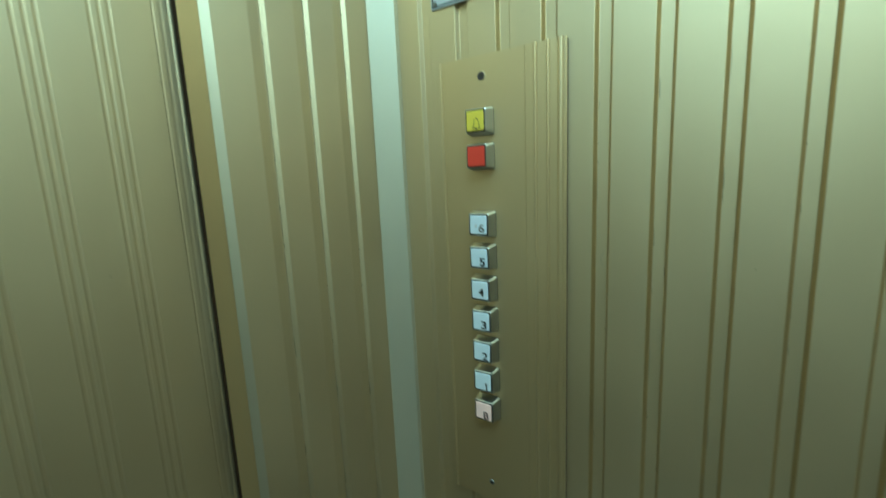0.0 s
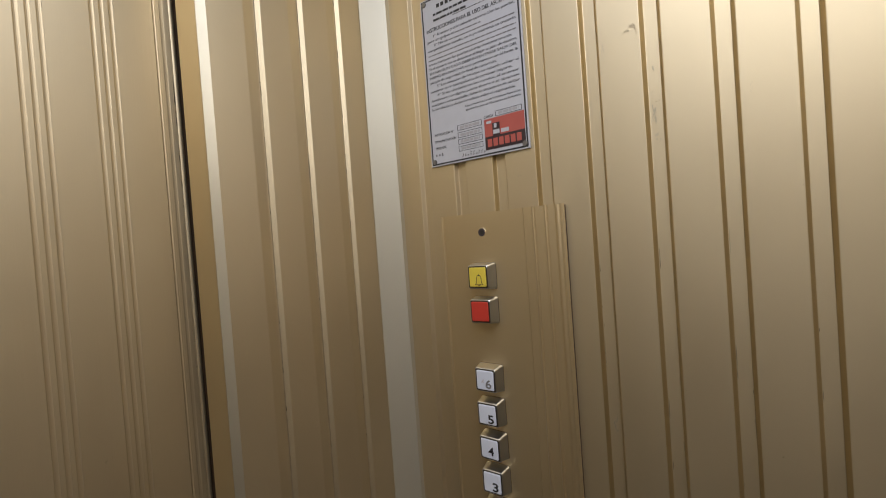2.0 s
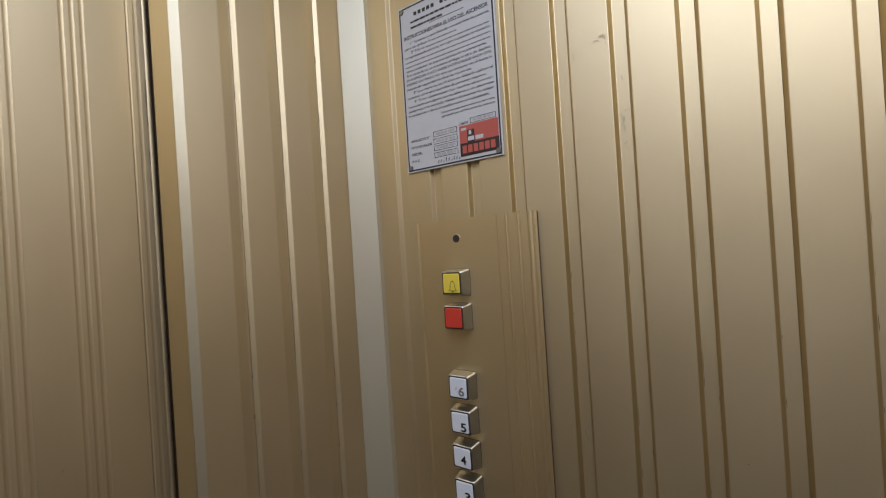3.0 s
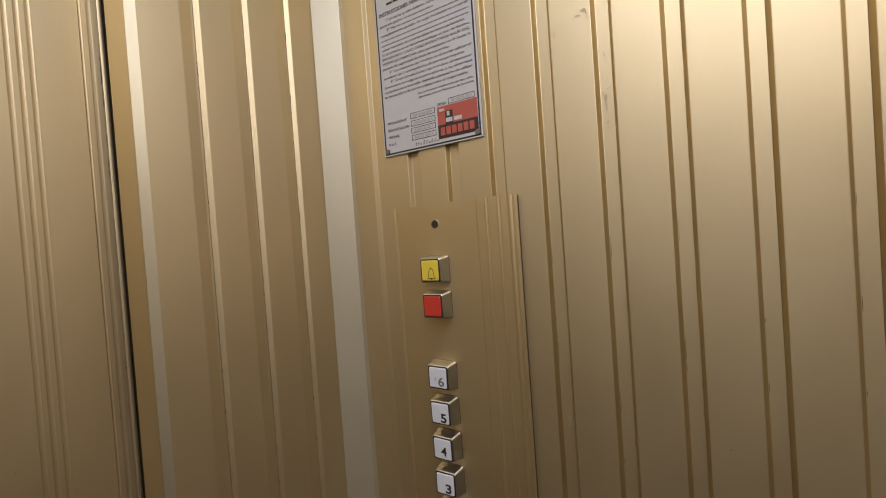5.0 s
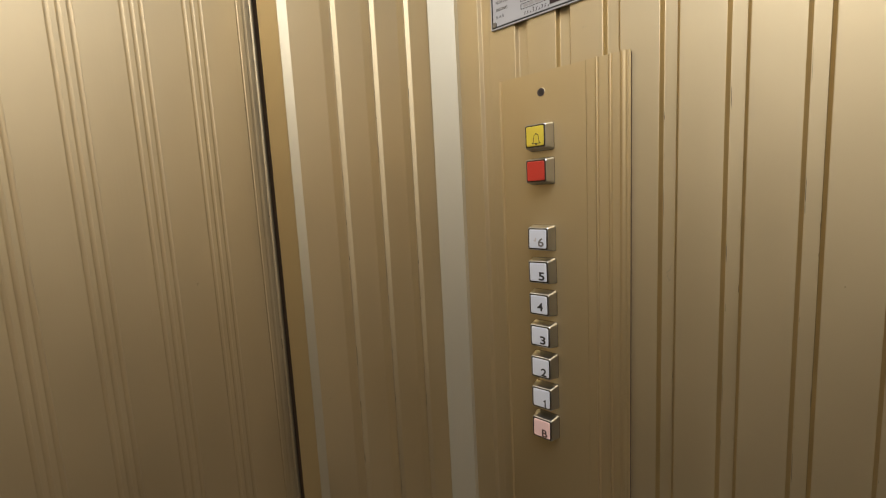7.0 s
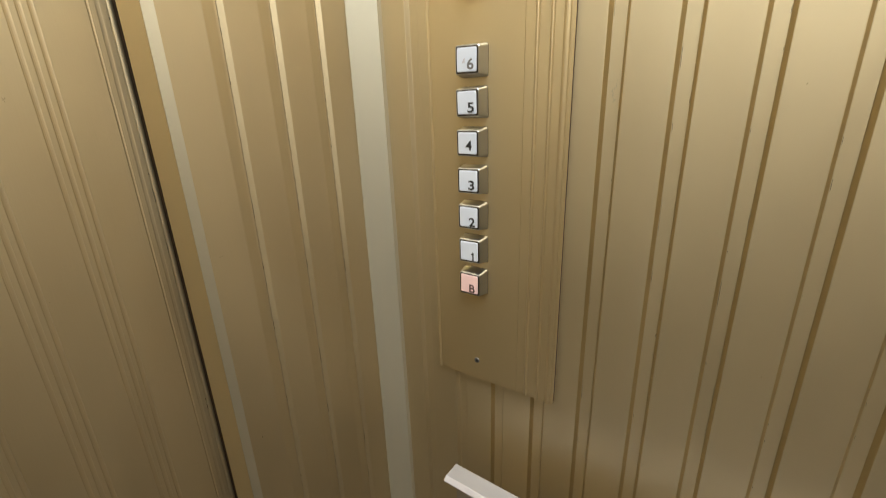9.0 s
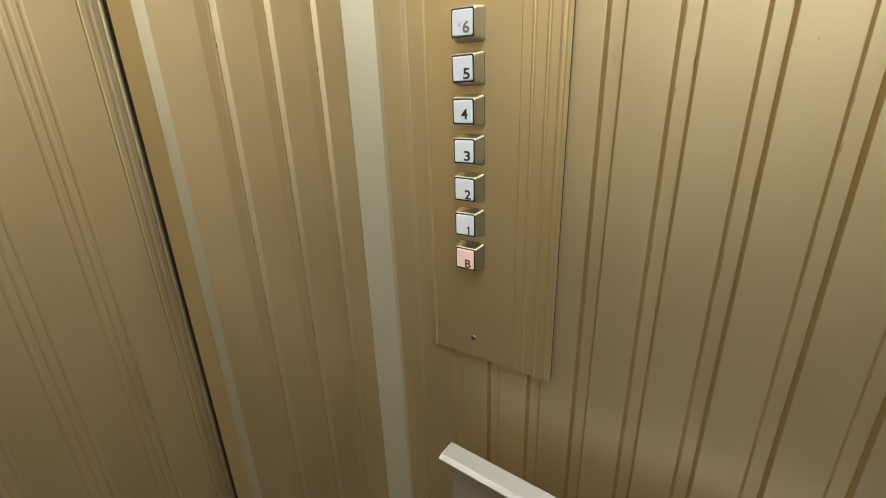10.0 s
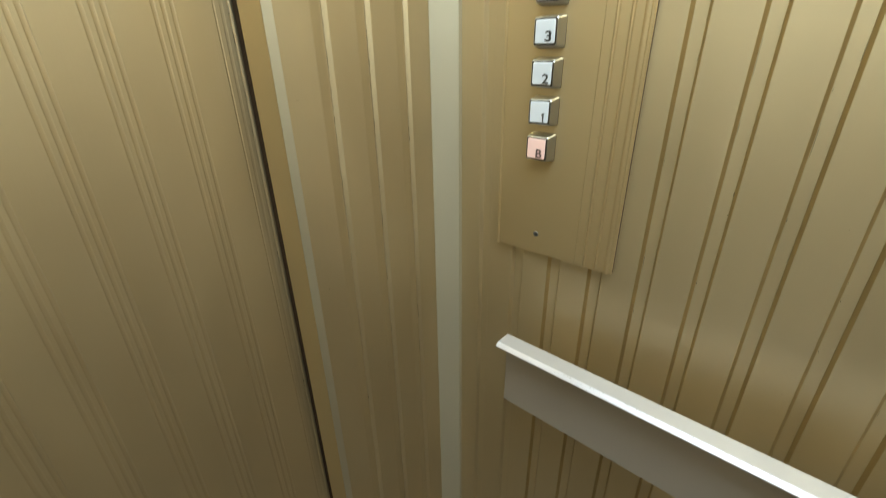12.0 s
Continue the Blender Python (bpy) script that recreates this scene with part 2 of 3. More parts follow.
def door_plank(pitch=0.061, grooves=((0.0405, 0.0023, 0.0006), (0.0495, 0.0023, 0.0006), (0.0583, 0.0023, 0.0006))):
    # local x runs towards the north wall, -y faces the cab; three round grooves end each plank
    line = [(0.0, 0.0)]
    for middle, half, deep in grooves:
        for i in range(7):
            a = math.pi * i / 6
            line.append((middle - half * math.cos(a), deep * math.sin(a) ** 1.5))
    line.append((pitch - 0.0001, 0.0))
    me = mesh_of("plank", prism(line + [(pitch - 0.0001, 0.014), (0.0, 0.014)], 0.0, CEILING - 0.004), GOLD)
    # only the hollow faces take the darker gold, as painted shade
    me.materials.append(GROOVE)
    for face in me.polygons:
        if 0.0002 < face.center.y < 0.005 and 0.001 < face.center.x < pitch - 0.001:
            face.material_index = 1
    return me


shape = door_plank()
for k in range(12):
    ob = new("plank", shape if k else door_plank(0.0563, ((0.0405, 0.0013, 0.0005), (0.0490, 0.0022, 0.0002))))
    ob.parent = door
    ob.matrix_basis = pose(DOOR, -0.3025 - 0.061 * k, 0.002, 0, 0, 90)
bead = [(0.0002, 0.0012), (0.0008, 0.0012)] + [(0.0036 - 0.0028 * math.cos(a), 0.0012 - 0.0016 * math.sin(a)) for a in (0.2, 0.6, 1.0, 1.4, 1.75, 2.1, 2.5, 2.9)] + [(0.0064, 0.0030), (0.0066, 0.0300), (0.0002, 0.030)]
rim = part("edge", prism(bead, 0.0, CEILING - 0.004), GOLD, door, "rounded closing edge of the door")
rim.matrix_basis = pose(DOOR, -0.2462, 0.002, 0, 0, 90)
# added strip: its brown stands for the dim inside of the door's gap
seal = part("seal", block(0.0070, 0.0170, 0.0100, 0.030, 0.0, CEILING - 0.004), GAP_BROWN, door, "added dark brown strip that colours the door gap's shade")
seal.matrix_basis = rim.matrix_basis.copy()
# two unseen dark slabs, added to close the space behind door and corner
slab("wall_behind", -0.42, -0.40, SOUTH, 0.05, 0.0, CEILING, SHADE, "unseen dark closing slab behind the sliding door", "wall")
slab("wall_shaft", -0.42, -0.20, -0.0135, 0.05, 0.0, CEILING, SHADE, "unseen dark closing slab behind the cab's corner", "wall")
# unseen wall; its pale polish is added to throw light on the north wall
slab("wall_south", -0.42, EAST + 0.05, SOUTH - 0.05, SOUTH, 0.0, CEILING, BACK, "unseen closing wall behind the camera, polished pale to bounce light", "wall")
# unseen wall, kept dark so the door and return wall reflect less
slab("wall_east", EAST, EAST + 0.05, SOUTH, 0.0, 0.0, CEILING, EAST_SHEET, "unseen closing wall facing the door, darkened to cut its bounce", "wall")
slab("wall_west_far", -0.24, -0.20, SOUTH, -0.96, 0.0, CEILING, GOLD, "plain satin gold return wall past the door", "wall")

# ---- the button plate ----
def button_plate():
    plate = tagged(new("button_plate"), "bronze-gold ribbed metal button plate screwed on the ribbed wall", "control panel")
    x0, x1, z0, z1, face = -0.0640, 0.1110, 1.0213, 1.6515, -0.0072
    line = [(x0, -0.0045), (x0, face - 0.0006), (x0 + 0.0006, face - 0.0020), (x0 + 0.0016, face - 0.0030), (x0 + 0.0028, face - 0.0028), (x0 + 0.0038, face - 0.0014), (x0 + 0.0043, face)]
    line += [(0.0596, face), (0.0600, face + 0.0008), (0.0606, face + 0.0008), (0.0610, face)]
    for ridge in (0.0737, 0.0894):
        line += [(ridge - 0.0028, face), (ridge - 0.0020, face - 0.0011), (ridge - 0.0010, face - 0.0021), (ridge, face - 0.0024), (ridge + 0.0009, face - 0.0019), (ridge + 0.0015, face - 0.0009), (ridge + 0.0019, face)]
    line += [(0.1000, face), (0.1016, face - 0.0014), (0.1030, face - 0.0022), (0.1046, face - 0.0022), (0.1064, face - 0.0012), (0.1074, face + 0.0004), (x1 - 0.0014, face + 0.0004), (x1, face + 0.0016), (x1, -0.0045)]
    part("faceplate", prism(line, z0, z1), PLATE, plate)
    # dark block whose colour makes the shadow line at the plate's edge
    part("gasket", block(x0 + 0.0016, x1 - 0.0003, -0.0044, -0.0002, z0 + 0.0016, z1 - 0.0016), GAP_BROWN, plate, "thin dark block that draws the shade behind the plate")
    for z, hollow in ((1.6261, True), (1.0505, False)):
        ring = bmesh.new()
        bmesh.ops.create_cone(ring, cap_ends=True, segments=24, radius1=0.0054 if hollow else 0.0042, radius2=0.0048 if hollow else 0.0036, depth=0.0010, matrix=pose(0.0, face - 0.0005, z, 90))
        if hollow:
            lip = bmesh.new()
            bmesh.ops.create_cone(lip, cap_ends=True, segments=28, radius1=0.0062, radius2=0.0057, depth=0.0004, matrix=pose(0.0, face - 0.0002, z, 90))
            part("ring", lip, PLATE, plate, "thin bright ring round the key hole")
        bolt = part("screw", ring, KEY_HOLE if hollow else STEEL, plate, "dark round key hole" if hollow else "small round screw head")
        pit = bmesh.new()
        bmesh.ops.create_cone(pit, cap_ends=True, segments=20, radius1=0.0032 if hollow else 0.0022, radius2=0.0030 if hollow else 0.0020, depth=0.0008, matrix=pose(0.0005, face - 0.0010, z, 90))
        part("socket", pit, DARK_RIM, bolt)
    return plate


def rounded(rings, radius, steps=4):
    """A square body with rounded corners along y, through rings of (half width, y), closed at both ends."""
    bm, loops = bmesh.new(), []
    for half, y in rings:
        loop = []
        for k, (sx, sz) in enumerate(((1, 1), (-1, 1), (-1, -1), (1, -1))):
            for i in range(steps + 1):
                a = math.pi / 2 * (k + i / steps)
                loop.append(bm.verts.new((sx * (half - radius) + radius * math.cos(a), y, sz * (half - radius) + radius * math.sin(a))))
        loops.append(loop)
    n = len(loops[0])
    for low, top in zip(loops, loops[1:]):
        for i in range(n):
            bm.faces.new((low[i], low[(i + 1) % n], top[(i + 1) % n], top[i]))
    bm.faces.new(loops[0])
    bm.faces.new(loops[-1])
    bmesh.ops.recalc_face_normals(bm, faces=bm.faces)
    return bm


def push_button(name, cap_mat, label, z, sign_maker):
    """A chromed square housing, tapered forwards, with a dark rim and a plastic cap. Its origin lies on the plate."""
    ob = tagged(new(name), label, "button", group="buttons of the lift")
    deep, wide, front = 0.0171, 0.0172, 0.0149
    # across the housing's depth: half width and place of each ring
    part("housing", rounded([(wide, 0.0), (wide, -0.0010), (front, -deep + 0.0006), (front - 0.0007, -deep)], 0.0026), CHROME, ob, "dull chromed square housing")
    # slightly wider dark plate paints the shadow line round the housing
    part("base_gap", rounded([(wide + 0.0003, -0.0001), (wide + 0.0003, -0.0005)], 0.0028), GAP_BROWN, ob, "thin dark plate that draws the shade round the housing's base")
    part("rim", rounded([(0.0139, -deep + 0.0020), (0.0139, -deep - 0.0003), (0.0136, -deep - 0.0005)], 0.0022), RIM, ob)
    cap = part("cap", rounded([(0.0123, -deep + 0.0020), (0.0123, -deep - 0.0010), (0.0119, -deep - 0.0015), (0.0112, -deep - 0.0017)], 0.0017), cap_mat, ob)
    sign_maker(cap, -deep - 0.0019)
    ob.matrix_basis = pose(0.0, -0.0072, z)
    return ob


def bell(cap, y):
    """The outline of a bell, a thin bent line, with a clapper."""
    path = [(-0.0052, -0.0085), (-0.0034, -0.0068), (-0.0030, -0.0020), (-0.0022, 0.0006), (-0.0008, 0.0016), (0.0008, 0.0016), (0.0022, 0.0006), (0.0030, -0.0020), (0.0034, -0.0068), (0.0052, -0.0085), (-0.0052, -0.0085)]
    bm = bmesh.new()
    for (a, b), (c, d) in zip(path, path[1:]):
        along = Vector((c - a, 0, d - b))
        side = Vector((-along.z, 0, along.x)).normalized() * 0.00035
        quad = [bm.verts.new(q) for q in (Vector((a, y, b)) - side, Vector((c, y, d)) - side, Vector((c, y, d)) + side, Vector((a, y, b)) + side)]
        bm.faces.new(quad)
    block(-0.0010, 0.0010, y - 0.0001, y + 0.0001, -0.0100, -0.0086, bm=bm)
    block(-0.0004, 0.0004, y - 0.0001, y + 0.0001, 0.0016, 0.0030, bm=bm)
    line = part("bell_sign", bm, INK, cap, "black line drawing of a bell")
    line.matrix_basis = pose(0.0022, 0, 0.0004) @ Matrix.Diagonal((1.14, 1, 1.14, 1))


def figure_one(cap, y, x, z):
    """A figure 1: a stem with a slanting flag."""
    bm = bmesh.new()
    outline = [(-0.0006, -0.0053), (0.0012, -0.0053), (0.0012, 0.0053), (-0.0002, 0.0053), (-0.0008, 0.0040), (-0.0025, 0.0034), (-0.0025, 0.0021), (-0.0006, 0.0022)]
    front = [bm.verts.new((a, -0.00015, b)) for a, b in outline]
    bm.faces.new(front)
    figure = part("numeral", bm, INK, cap)
    figure.matrix_basis = pose(x, y, z)


def numeral(text, mat=None, x=0.0050, z=-0.0050):
    def write(cap, y):
        if text == "1":
            return figure_one(cap, y, x, z)
        words("numeral", text, 0.0152, mat or INK, cap, x, z + 0.0007, y, left=False, bold=0.00028, width=0.0082)
    return write


button_plate()
push_button("alarm_button", YELLOW_CAP, "square chrome button with a yellow cap and a bell", 1.5696, bell)
push_button("stop_button", RED_CAP, "square chrome button with a plain red cap", 1.5258, lambda cap, y: None)
FLOORS = [("6", 0.0050, -0.0050), ("5", 0.0052, -0.0058), ("4", 0.0024, -0.0030), ("3", 0.0046, -0.0055), ("2", 0.0052, -0.0062), ("1", 0.0058, -0.0060), ("B", 0.0045, -0.0062)]
for i, (text, x, z) in enumerate(FLOORS):
    cap_mat = PINK_CAP if text == "B" else WHITE_CAP
    say = "square chrome button with a pink lit cap marked B" if text == "B" else f"square chrome button with a white cap marked {text}"
    made = push_button("floor_button", cap_mat, say, 1.438 - 0.044 * i, numeral(text, GREY_INK if text == "6" else FADED_INK if text == "B" else INK, x, z))
    made.matrix_basis = made.matrix_basis @ pose(0, 0, 0, (0, 0.8, 1.2, -0.5, 0.4, -0.8, 0.6)[i], (0.6, -0.8, 0.3, -0.4, 0.5, -0.5, 0.8)[i], (0.8, -0.4, -1.0, 0.6, 0, 0.5, -0.6)[i])


# ---- the instruction sign ----
def sign():
    x0, x1, z0, z1, y = -0.0765, 0.0665, 1.7225, 1.9470, -0.0016
    w, h = x1 - x0, z1 - z0
    ob = tagged(new("instruction_sign"), "white enamel sign with printed Spanish lift instructions above the buttons", "sign")
    ob.matrix_basis = pose(x0, 0, z0) @ Matrix.Diagonal((1.049, 1, 1.027, 1))
    part("board", block(0, w, y - 0.0012, 0.0 - 0.0002, 0, h, 0.0005), ENAMEL, ob)
    face = y - 0.0013
    frame_bm = bmesh.new()
    m, t = 0.0018, 0.0019
    for a, b, c, d in ((m, w - m, m, m + t), (m, w - m, h - m - t, h - m), (m, m + t, m + t, h - m - t), (w - m - t, w - m, m + t, h - m - t)):
        block(a, b, face - 0.0001, face + 0.0001, c, d, bm=frame_bm)
    part("border", frame_bm, INK, ob)
    for sx, sz in ((0.006, 0.006), (w - 0.006, 0.006), (0.006, h - 0.006), (w - 0.006, h - 0.006)):
        bm = bmesh.new()
        bmesh.ops.create_cone(bm, cap_ends=True, segments=16, radius1=0.0036, radius2=0.0030, depth=0.0014, matrix=pose(sx, face - 0.0006, sz, 90))
        part("screw", bm, STEEL, ob, "dark grey round screw head")

    def bars(name, spans, mat=INK, parent=ob, up=0.0):
        bm = bmesh.new()
        for a, b, c, d in spans:
            block(a, b, face - 0.0002 - up, face + 0.0001, c, d, bm=bm)
        return part(name, bm, mat, parent)

    def line_of_bars(z, a, b, tall, seed):
        rng, spans, x = random.Random(seed), [], a
        while x < b - 0.001:
            e = min(b, x + rng.uniform(0.003, 0.010))
            spans.append((x, e, z, z + tall))
            x = e + 0.0014
        return spans

    # maker's name and address: plain bars
    bars("maker_bar", [(0.026 + 0.0070 * k, 0.0306 + 0.0070 * k, h - 0.0170, h - 0.0122) for k in (0, 1, 2, 3, 4, 6, 7, 8, 9, 10, 11)])
    bars("address_bar", line_of_bars(h - 0.0258, 0.020, 0.106, 0.0027, 1) + line_of_bars(h - 0.0332, 0.020, 0.072, 0.0027, 2))
    bars("rule", [(0.050, 0.102, h - 0.0352, h - 0.0347)])
    words("heading", "INSTRUCCIONES PARA EL USO DEL ASCENSOR", 0.0070, INK, ob, 0.008, h - 0.0455, face, width=0.127, bold=0.00012)
    body = [
        ("1\u00b0 Al entrar y salir deber\u00e1n cerrarse bien las puertas,", 0.018, 0.136), ("pero sin golpes ni", 0.008, 0.050),
        ("2\u00b0 No se", 0.018, 0.040), ("completamente parado, en cuyo momento se cruzar\u00e1n", 0.008, 0.136),
        (None, 0.008, 0.136), (None, 0.008, 0.136), ("como mantener las puertas abiertas innecesariamente.", 0.008, 0.130),
        ("Si el camar\u00edn no se detuviese al llegar al piso de destino,", 0.008, 0.136), ("EN NINGUN CASO DEBE INTENTARSE SALIR DEL", 0.008, 0.136),
        ("MISMO EN MARCHA sino permanecer en \u00e9l hasta la", 0.008, 0.136), ("parada de seguridad de final de recorrido.", 0.008, 0.108),
        ("3\u00b0 Los menores de 14 a\u00f1os no deber\u00e1n utilizar el", 0.018, 0.136), ("ascensor sin ir acompa\u00f1ados de personas mayores.", 0.008, 0.128),
        ("4\u00b0 Si no obedeciesen los mandos, el ascensor", 0.018, 0.136), ("funcionara con alguna puerta abierta o se observase", 0.008, 0.136),
        ("cualquiera otra anomal\u00eda, deber\u00e1n abstenerse de utilizar", 0.008, 0.136), ("la instalaci\u00f3n y dar\u00e1n inmediato aviso al responsable.", 0.008, 0.130),
    ]
    z, step = h - 0.0530, 0.00605
    for i, (text, a, b) in enumerate(body):
        if text:
            words("print_line", text, 0.0048, INK, ob, a, z, face, width=b - a)
        if text is None or b < 0.06:
            bars("illegible_line", line_of_bars(z, a if text is None else b + 0.002, 0.136 if i != 1 else 0.090, 0.0014, 10 + i), GREY_INK)
        z -= step
    words("print_line", "Las presentes instrucciones han sido", 0.0040, INK, ob, 0.060, z - 0.0005, face, width=0.076)
    words("print_line", "aprobadas por el Ministerio de Industria", 0.0040, INK, ob, 0.060, z - 0.0055, face, width=0.076)
    # the form at the foot
    for text, zz, wide in (("INSTALACION N\u00b0", 0.0400, 0.030), ("FECHA INSTALACION", 0.0310, 0.033), ("PERSONAS", 0.0220, 0.017), ("R. A. E.", 0.0130, 0.012)):
        words("form_label", text, 0.0050, INK, ob, 0.009, zz, face, width=wide)
    words("form_label", "CARGA", 0.0050, INK, ob, 0.0850, 0.0468, face, width=0.013)
    for a, b, c, d, seed in ((0.0455, 0.0815, 0.0405, 0.0475, 1), (0.0455, 0.0815, 0.0310, 0.0380, 2), (0.0455, 0.0815, 0.0225, 0.0290, 3), (0.0455, 0.0815, 0.0135, 0.0200, 4), (0.1010, 0.1360, 0.0465, 0.0530, 5)):
        box = bars("form_box", [(a, b, c, c + 0.0005), (a, b, d - 0.0005, d), (a, a + 0.0005, c, d), (b - 0.0005, b, c, d)])
        bars("worn_bars", line_of_bars(c + 0.0017, a + 0.004, b - 0.004, 0.0034, 40 + seed), WORN, box)
    rng, strokes, x = random.Random(7), bmesh.new(), 0.050
    for k in range(9):
        wide, tall, lean = rng.uniform(0.0016, 0.0026), rng.uniform(0.0038, 0.0058), rng.uniform(0.0, 0.0012)
        low = 0.0058 + rng.uniform(0, 0.0008)
        curve = [(x + lean, low + tall), (x + wide + lean, low + tall * 0.8), (x + wide * 0.3, low + tall * 0.45), (x + wide, low + tall * 0.2), (x, low)]
        for (a, b), (c, d) in zip(curve[k % 3:], curve[k % 3 + 1:]):
            along = Vector((c - a, 0, d - b))
            side = Vector((-along.z, 0, along.x)).normalized() * 0.00034
            strokes.faces.new([strokes.verts.new(q) for q in (Vector((a, face - 0.0002, b)) - side, Vector((c, face - 0.0002, d)) - side, Vector((c, face - 0.0002, d)) + side, Vector((a, face - 0.0002, b)) + side)])
        x += 0.0040
    part("written_strokes", strokes, INK, ob, "black hand-written strokes")
    # maker's mark: a red field over a dark one, with plain shapes in place of lettering
    mark = bars("maker_mark", [(0.0850, w - 0.0045, 0.0235, 0.0455)], RED_INK)
    bars("dark_field", [(0.0850, w - 0.0045, 0.0075, 0.0236)], MARK_DARK, mark, 0.0002)
    bars("dark_block", [(0.0960, 0.1060, 0.0236, 0.0390)], MARK_DARK, mark, 0.0003)
    bars("light_bars", [(0.0985, 0.1020, 0.0330, 0.0380), (0.0970, 0.1055, 0.0255, 0.0305), (0.1075, 0.1180, 0.0255, 0.0300), (0.0880, 0.0950, 0.0395, 0.0425)], ENAMEL, mark, 0.0005)
    bars("red_bars", [(0.0885 + 0.0078 * k, 0.0945 + 0.0078 * k, 0.0110, 0.0205) for k in range(6)], RED_INK, mark, 0.0005)


WORN = plain("worn_pale_ink", (0.40, 0.39, 0.40), 0.5)
MARK_DARK = plain("dark_maroon_print", (0.035, 0.018, 0.022), 0.45)
sign()


# ---- the hand rail ----
def hand_rail():
    rail = tagged(new("hand_rail"), "aluminium hand rail with a bright worn cap along the ribbed wall", "hand rail")
    x0, x1 = 0.0, 0.80
    rail.matrix_basis = pose(-0.0077, -0.0569, 0.9030, 0, 0, -2.15)
    lengthwise = Matrix(((0, 0, 1, 0), (1, 0, 0, 0), (0, 1, 0, 0), (0, 0, 0, 1)))

    def drawn(outline, a, b):
        bm = prism(outline, a, b)
        bm.transform(lengthwise)
        bmesh.ops.recalc_face_normals(bm, faces=bm.faces)
        return bm

    cap = part("cap_strip", drawn([(0.0005, -0.0003), (0.0, 0.0), (-0.0236, 0.0), (-0.0243, -0.0003), (-0.0294, -0.0045), (-0.0298, -0.0052), (-0.0296, -0.0062), (-0.0285, -0.0066), (0.0005, -0.0066)], x0, x1), ALU, rail, "pale worn aluminium cap strip")
    part("worn_edge", drawn([(-0.0230, 0.00005), (-0.0238, 0.0003), (-0.0247, -0.0001), (-0.0296, -0.0042), (-0.0301, -0.0052), (-0.0299, -0.0052), (-0.0295, -0.0044), (-0.0246, -0.0004), (-0.0238, 0.0)], x0 - 0.0002, x1), WORN_ALU, cap, "bright rubbed front edge")
    rng = random.Random(31)
    nicks = bmesh.new()
    for k in range(110):
        x, s = rng.uniform(0.08, 0.60), rng.uniform(0.0002, 0.0006)
        down = rng.choice((0.02, 0.08, 0.2, rng.random()))
        y, z = -0.0246 - 0.0050 * down, -0.0001 - 0.0041 * down
        block(x, x + s * 2.2, y - s * 0.6, y + s * 0.6, z - s * 0.4, z + 0.0004, bm=nicks)
    tagged(part("nicks", nicks, STEEL, cap), "small dark nicks along the edge", kind="stuff")
    part("face_board", block(x0 + 0.0005, x1, -0.0012, 0.0004, -0.1265, -0.0067, 0.0003), BOARD, rail, "dull grey metal face under the cap")
    # added reflector, out of view: tints and brightens the wall above the rail
    part("backing", block(x0 + 0.0015, x1, 0.0005, 0.0018, -0.1255, -0.0068), RAIL_BACK, rail, "unseen gold back, added to warm the wall behind")
    for x in (0.47, 0.72):
        part("bracket", block(x, x + 0.03, 0.0019, 0.0566 + 0.0375 * x, -0.1030, -0.0630, 0.001), BOARD, rail)


RAIL_BACK = satin_metal("gold_bounce_back", (0.74, 0.63, 0.33), (0.70, 0.59, 0.30), 0.42, 0.45)
BOARD = satin_metal("dull_grey_metal", (0.53, 0.485, 0.45), (0.48, 0.435, 0.40), 0.34, 0.65)
hand_rail()


# ---- wear: smudges, chips and specks ----
def blot(name, mat, parent, place, wide, tall, seed, label=""):
    """A flat ragged spot in the local x-z plane that faces -y."""
    rng, bm = random.Random(seed), bmesh.new()
    for k in range(9 if max(wide, tall) > 0.004 else 3):
        cx, cz, size, tilt = rng.uniform(-0.4, 0.4) * wide, rng.uniform(-0.45, 0.45) * tall, rng.uniform(0.15, 0.55), rng.uniform(-0.5, 0.5)
        ring = []
        for i in range(14):
            a, r = math.tau * i / 14, rng.uniform(0.3, 1.0)
            u, v = size * wide / 2 * r * math.cos(a), size * tall / 2 * r * math.sin(a)
            ring.append(bm.verts.new((cx + u * math.cos(tilt) - v * math.sin(tilt), -0.00003 * k, cz + u * math.sin(tilt) + v * math.cos(tilt))))
        bm.faces.new(ring)
    spot = part(name, bm, mat, parent, label)
    spot.matrix_basis = place
    return spot


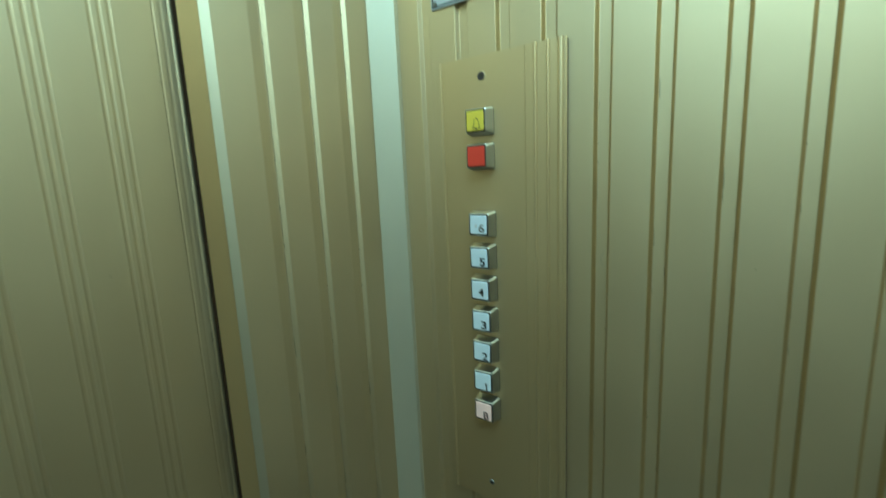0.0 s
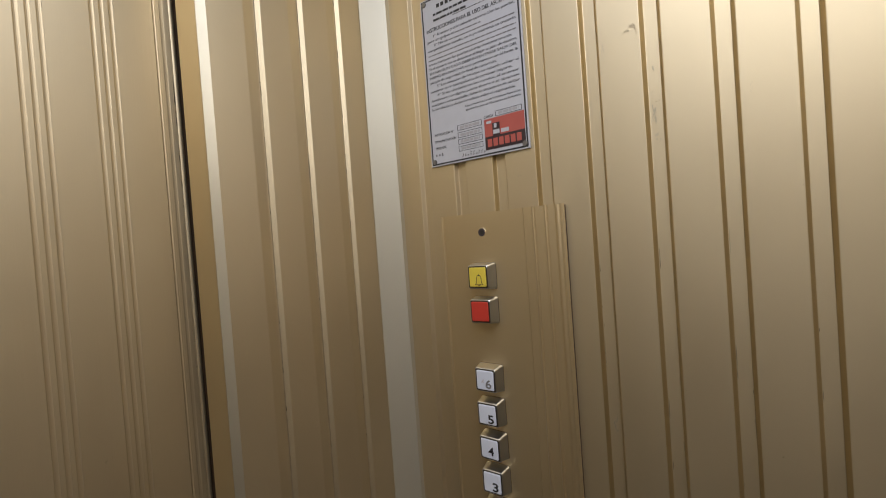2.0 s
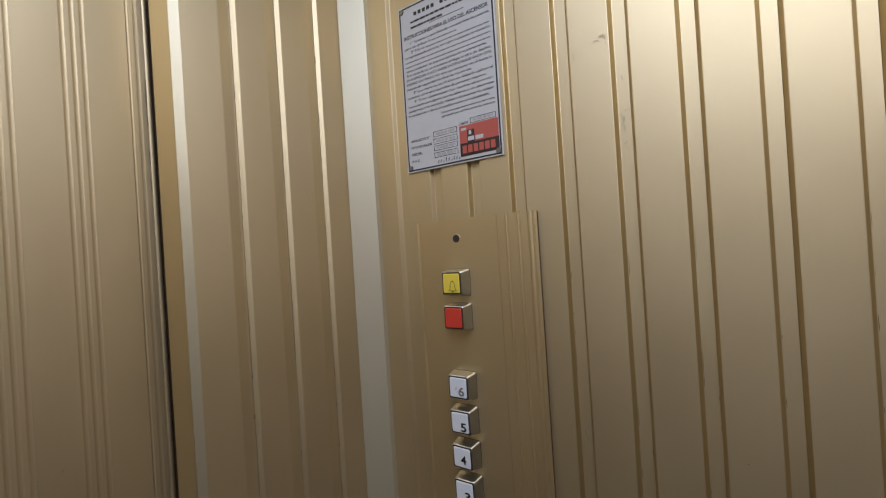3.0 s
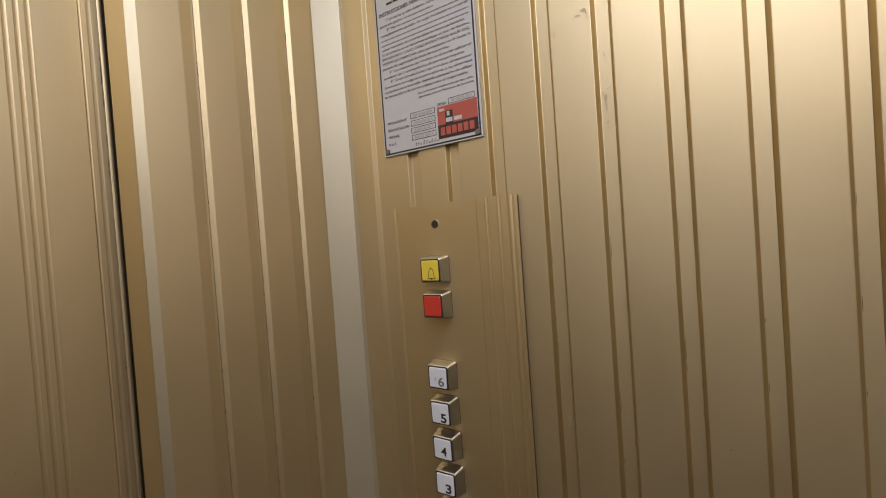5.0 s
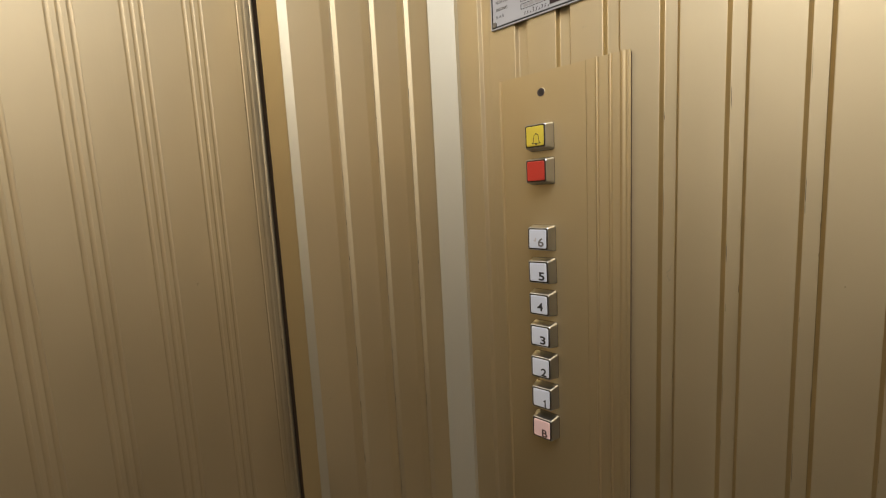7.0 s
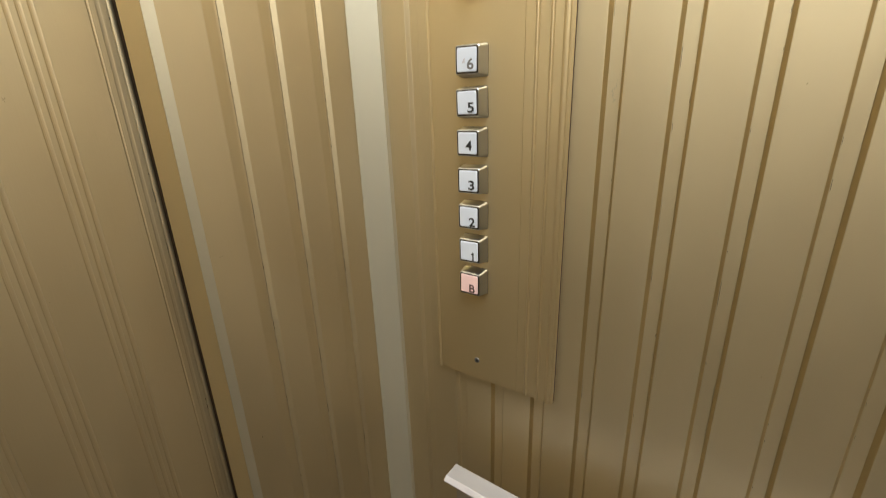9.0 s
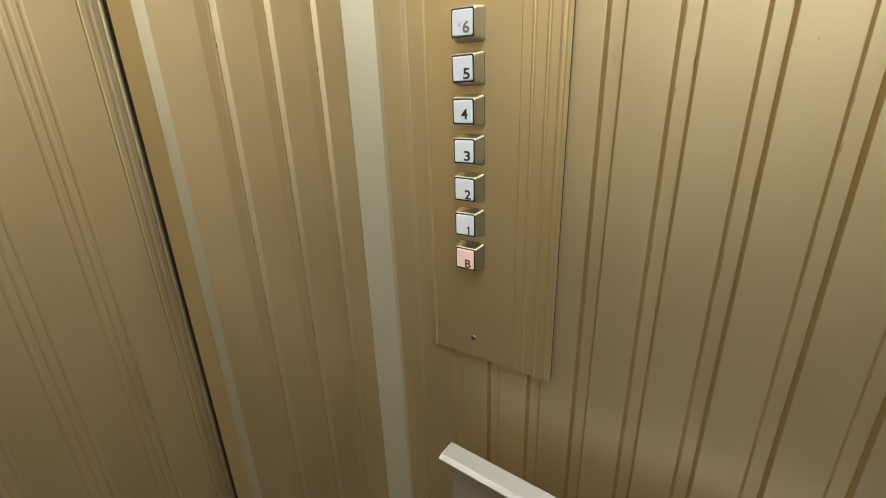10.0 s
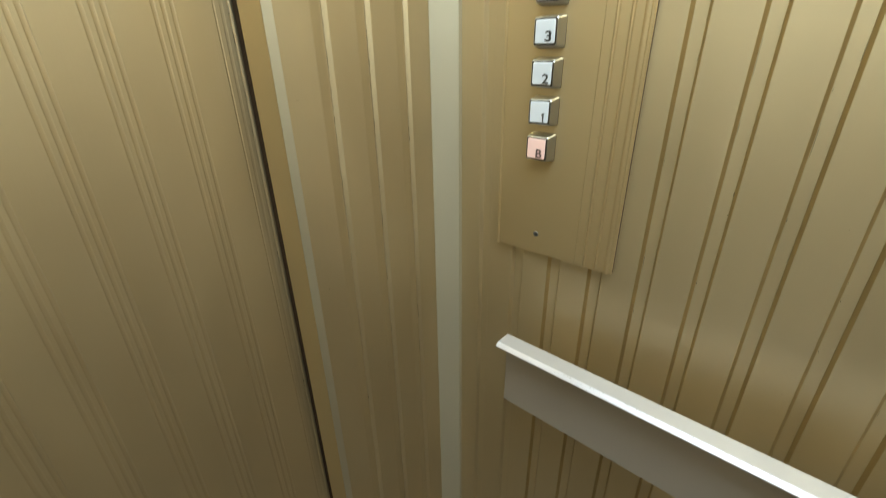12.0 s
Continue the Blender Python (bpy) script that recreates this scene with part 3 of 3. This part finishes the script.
GREY_SMEAR = plain("grey_pink_smear", (0.50, 0.46, 0.48), 0.5)
SMEAR = plain("olive_grey_smear", (0.44, 0.38, 0.26), 0.55)
SPOTS = [
    (SCUFF, 0.1955, -0.0002, 1.8250, 0.0030, 0.0070), (SCUFF, 0.1922, -0.0002, 1.8262, 0.0045, 0.0030), (SMEAR, 0.1875, -0.0002, 1.8225, 0.0060, 0.0022), (SMEAR, 0.1850, -0.0002, 1.8200, 0.0040, 0.0016),
    (SCUFF, 0.1972, -0.0002, 1.8195, 0.0012, 0.0060), (PALE_SCUFF, 0.1630, -0.0002, 1.8130, 0.0022, 0.0090), (SCUFF, 0.1480, 0.0058, 1.8120, 0.0012, 0.0022), (SCUFF, 0.1470, 0.0058, 1.7700, 0.0012, 0.0018),
    (SCUFF, 0.1520, 0.0058, 1.7610, 0.0012, 0.0014), (SMEAR, 0.2085, 0.0058, 1.7330, 0.0040, 0.0220), (SCUFF, 0.2075, 0.0056, 1.7560, 0.0030, 0.0014),
    (SCUFF, 0.2120, 0.0056, 1.7450, 0.0050, 0.0012), (SMEAR, 0.2095, 0.0058, 1.7800, 0.0030, 0.0080), (PALE_SCUFF, 0.2110, 0.0058, 1.7080, 0.0060, 0.0100),
    (SMEAR, 0.1508, 0.0058, 1.4045, 0.0034, 0.0060), (SMEAR, 0.1486, 0.0058, 1.3985, 0.0022, 0.0080), (SMEAR, 0.1505, 0.0058, 1.3915, 0.0036, 0.0050), (SMEAR, 0.1520, 0.0058, 1.4085, 0.0016, 0.0040),
    (PALE_SCUFF, 0.2900, -0.0002, 1.7370, 0.0018, 0.0080), (PALE_SCUFF, 0.0560, -0.0002, 1.6920, 0.0050, 0.0022), (PALE_SCUFF, 0.0500, -0.0002, 1.6640, 0.0040, 0.0016),
]
worn = next(o for o in bpy.data.objects if o.name == "floor_button").children[2]
blot("smudge", GREY_SMEAR, worn, pose(-0.0035, -0.0191, -0.0008), 0.0045, 0.0050, 90, "worn grey smudge")
for i, (mat, x, y, z, wide, tall) in enumerate(SPOTS):
    blot("scuff", mat, north, pose(x, y, z), wide, tall, 100 + i)
for i, (y, z, wide) in enumerate(((-0.2640, 1.6245, 0.0030), (-0.2530, 1.6262, 0.0024), (-0.2480, 1.5300, 0.0020), (-0.3440, 1.4100, 0.0030))):
    blot("scuff", SCUFF, door, pose(DOOR + 0.0003, y, z, 0, 0, 90), wide, wide * 1.5, 140 + i)
for i, (s, z, wide, tall) in enumerate(((0.088, 1.092, 0.0016, 0.0040), (0.012, 1.240, 0.0050, 0.0012), (0.150, 1.860, 0.0016, 0.0016))):
    blot("scuff", SCUFF, west, pose(s, -0.0002, z), wide, tall, 160 + i)


def grime(parent, place, height, seed, count, reach):
    """Broken dark slivers of dirt caught along an upright joint."""
    rng, bm = random.Random(seed), bmesh.new()
    for k in range(count):
        z, tall, wide = rng.uniform(0.75, height), rng.choice((0.004, 0.010, 0.025)) * rng.uniform(0.5, 1.5), rng.uniform(0.0001, reach)
        x = rng.uniform(-0.0002, 0.0002)
        bm.faces.new([bm.verts.new(q) for q in ((x, 0, z), (x + wide, 0, z + tall * 0.2), (x + wide * 0.7, 0, z + tall * 0.8), (x, 0, z + tall), (x - wide * 0.4, 0, z + tall * 0.5))])
    line = tagged(part("grime", bm, GRIME, parent), "dark dirt caught in the joint", kind="stuff")
    line.matrix_basis = place


GRIME = plain("dark_brown_grime", (0.07, 0.05, 0.03), 0.7)
for k in range(0, 7):
    grime(north, pose(0.1410 + 0.0613 * k + 0.0024, 0.0056, 0), 1.70, 200 + k, 9, 0.0004)
    grime(north, pose(0.1410 + 0.0613 * k + CHANNEL - 0.0022, 0.0057, 0), 1.50, 220 + k, 6, 0.0004)
for k, s in enumerate((0.0443, 0.1018, 0.1590)):
    grime(west, pose(s + CHANNEL - 0.0030, 0.0037, 0), 2.0, 240 + k, 22, 0.0006)
grime(door, pose(DOOR + 0.0003, -0.2464, 0, 0, 0, 90), 1.9, 250, 22, 0.0006)
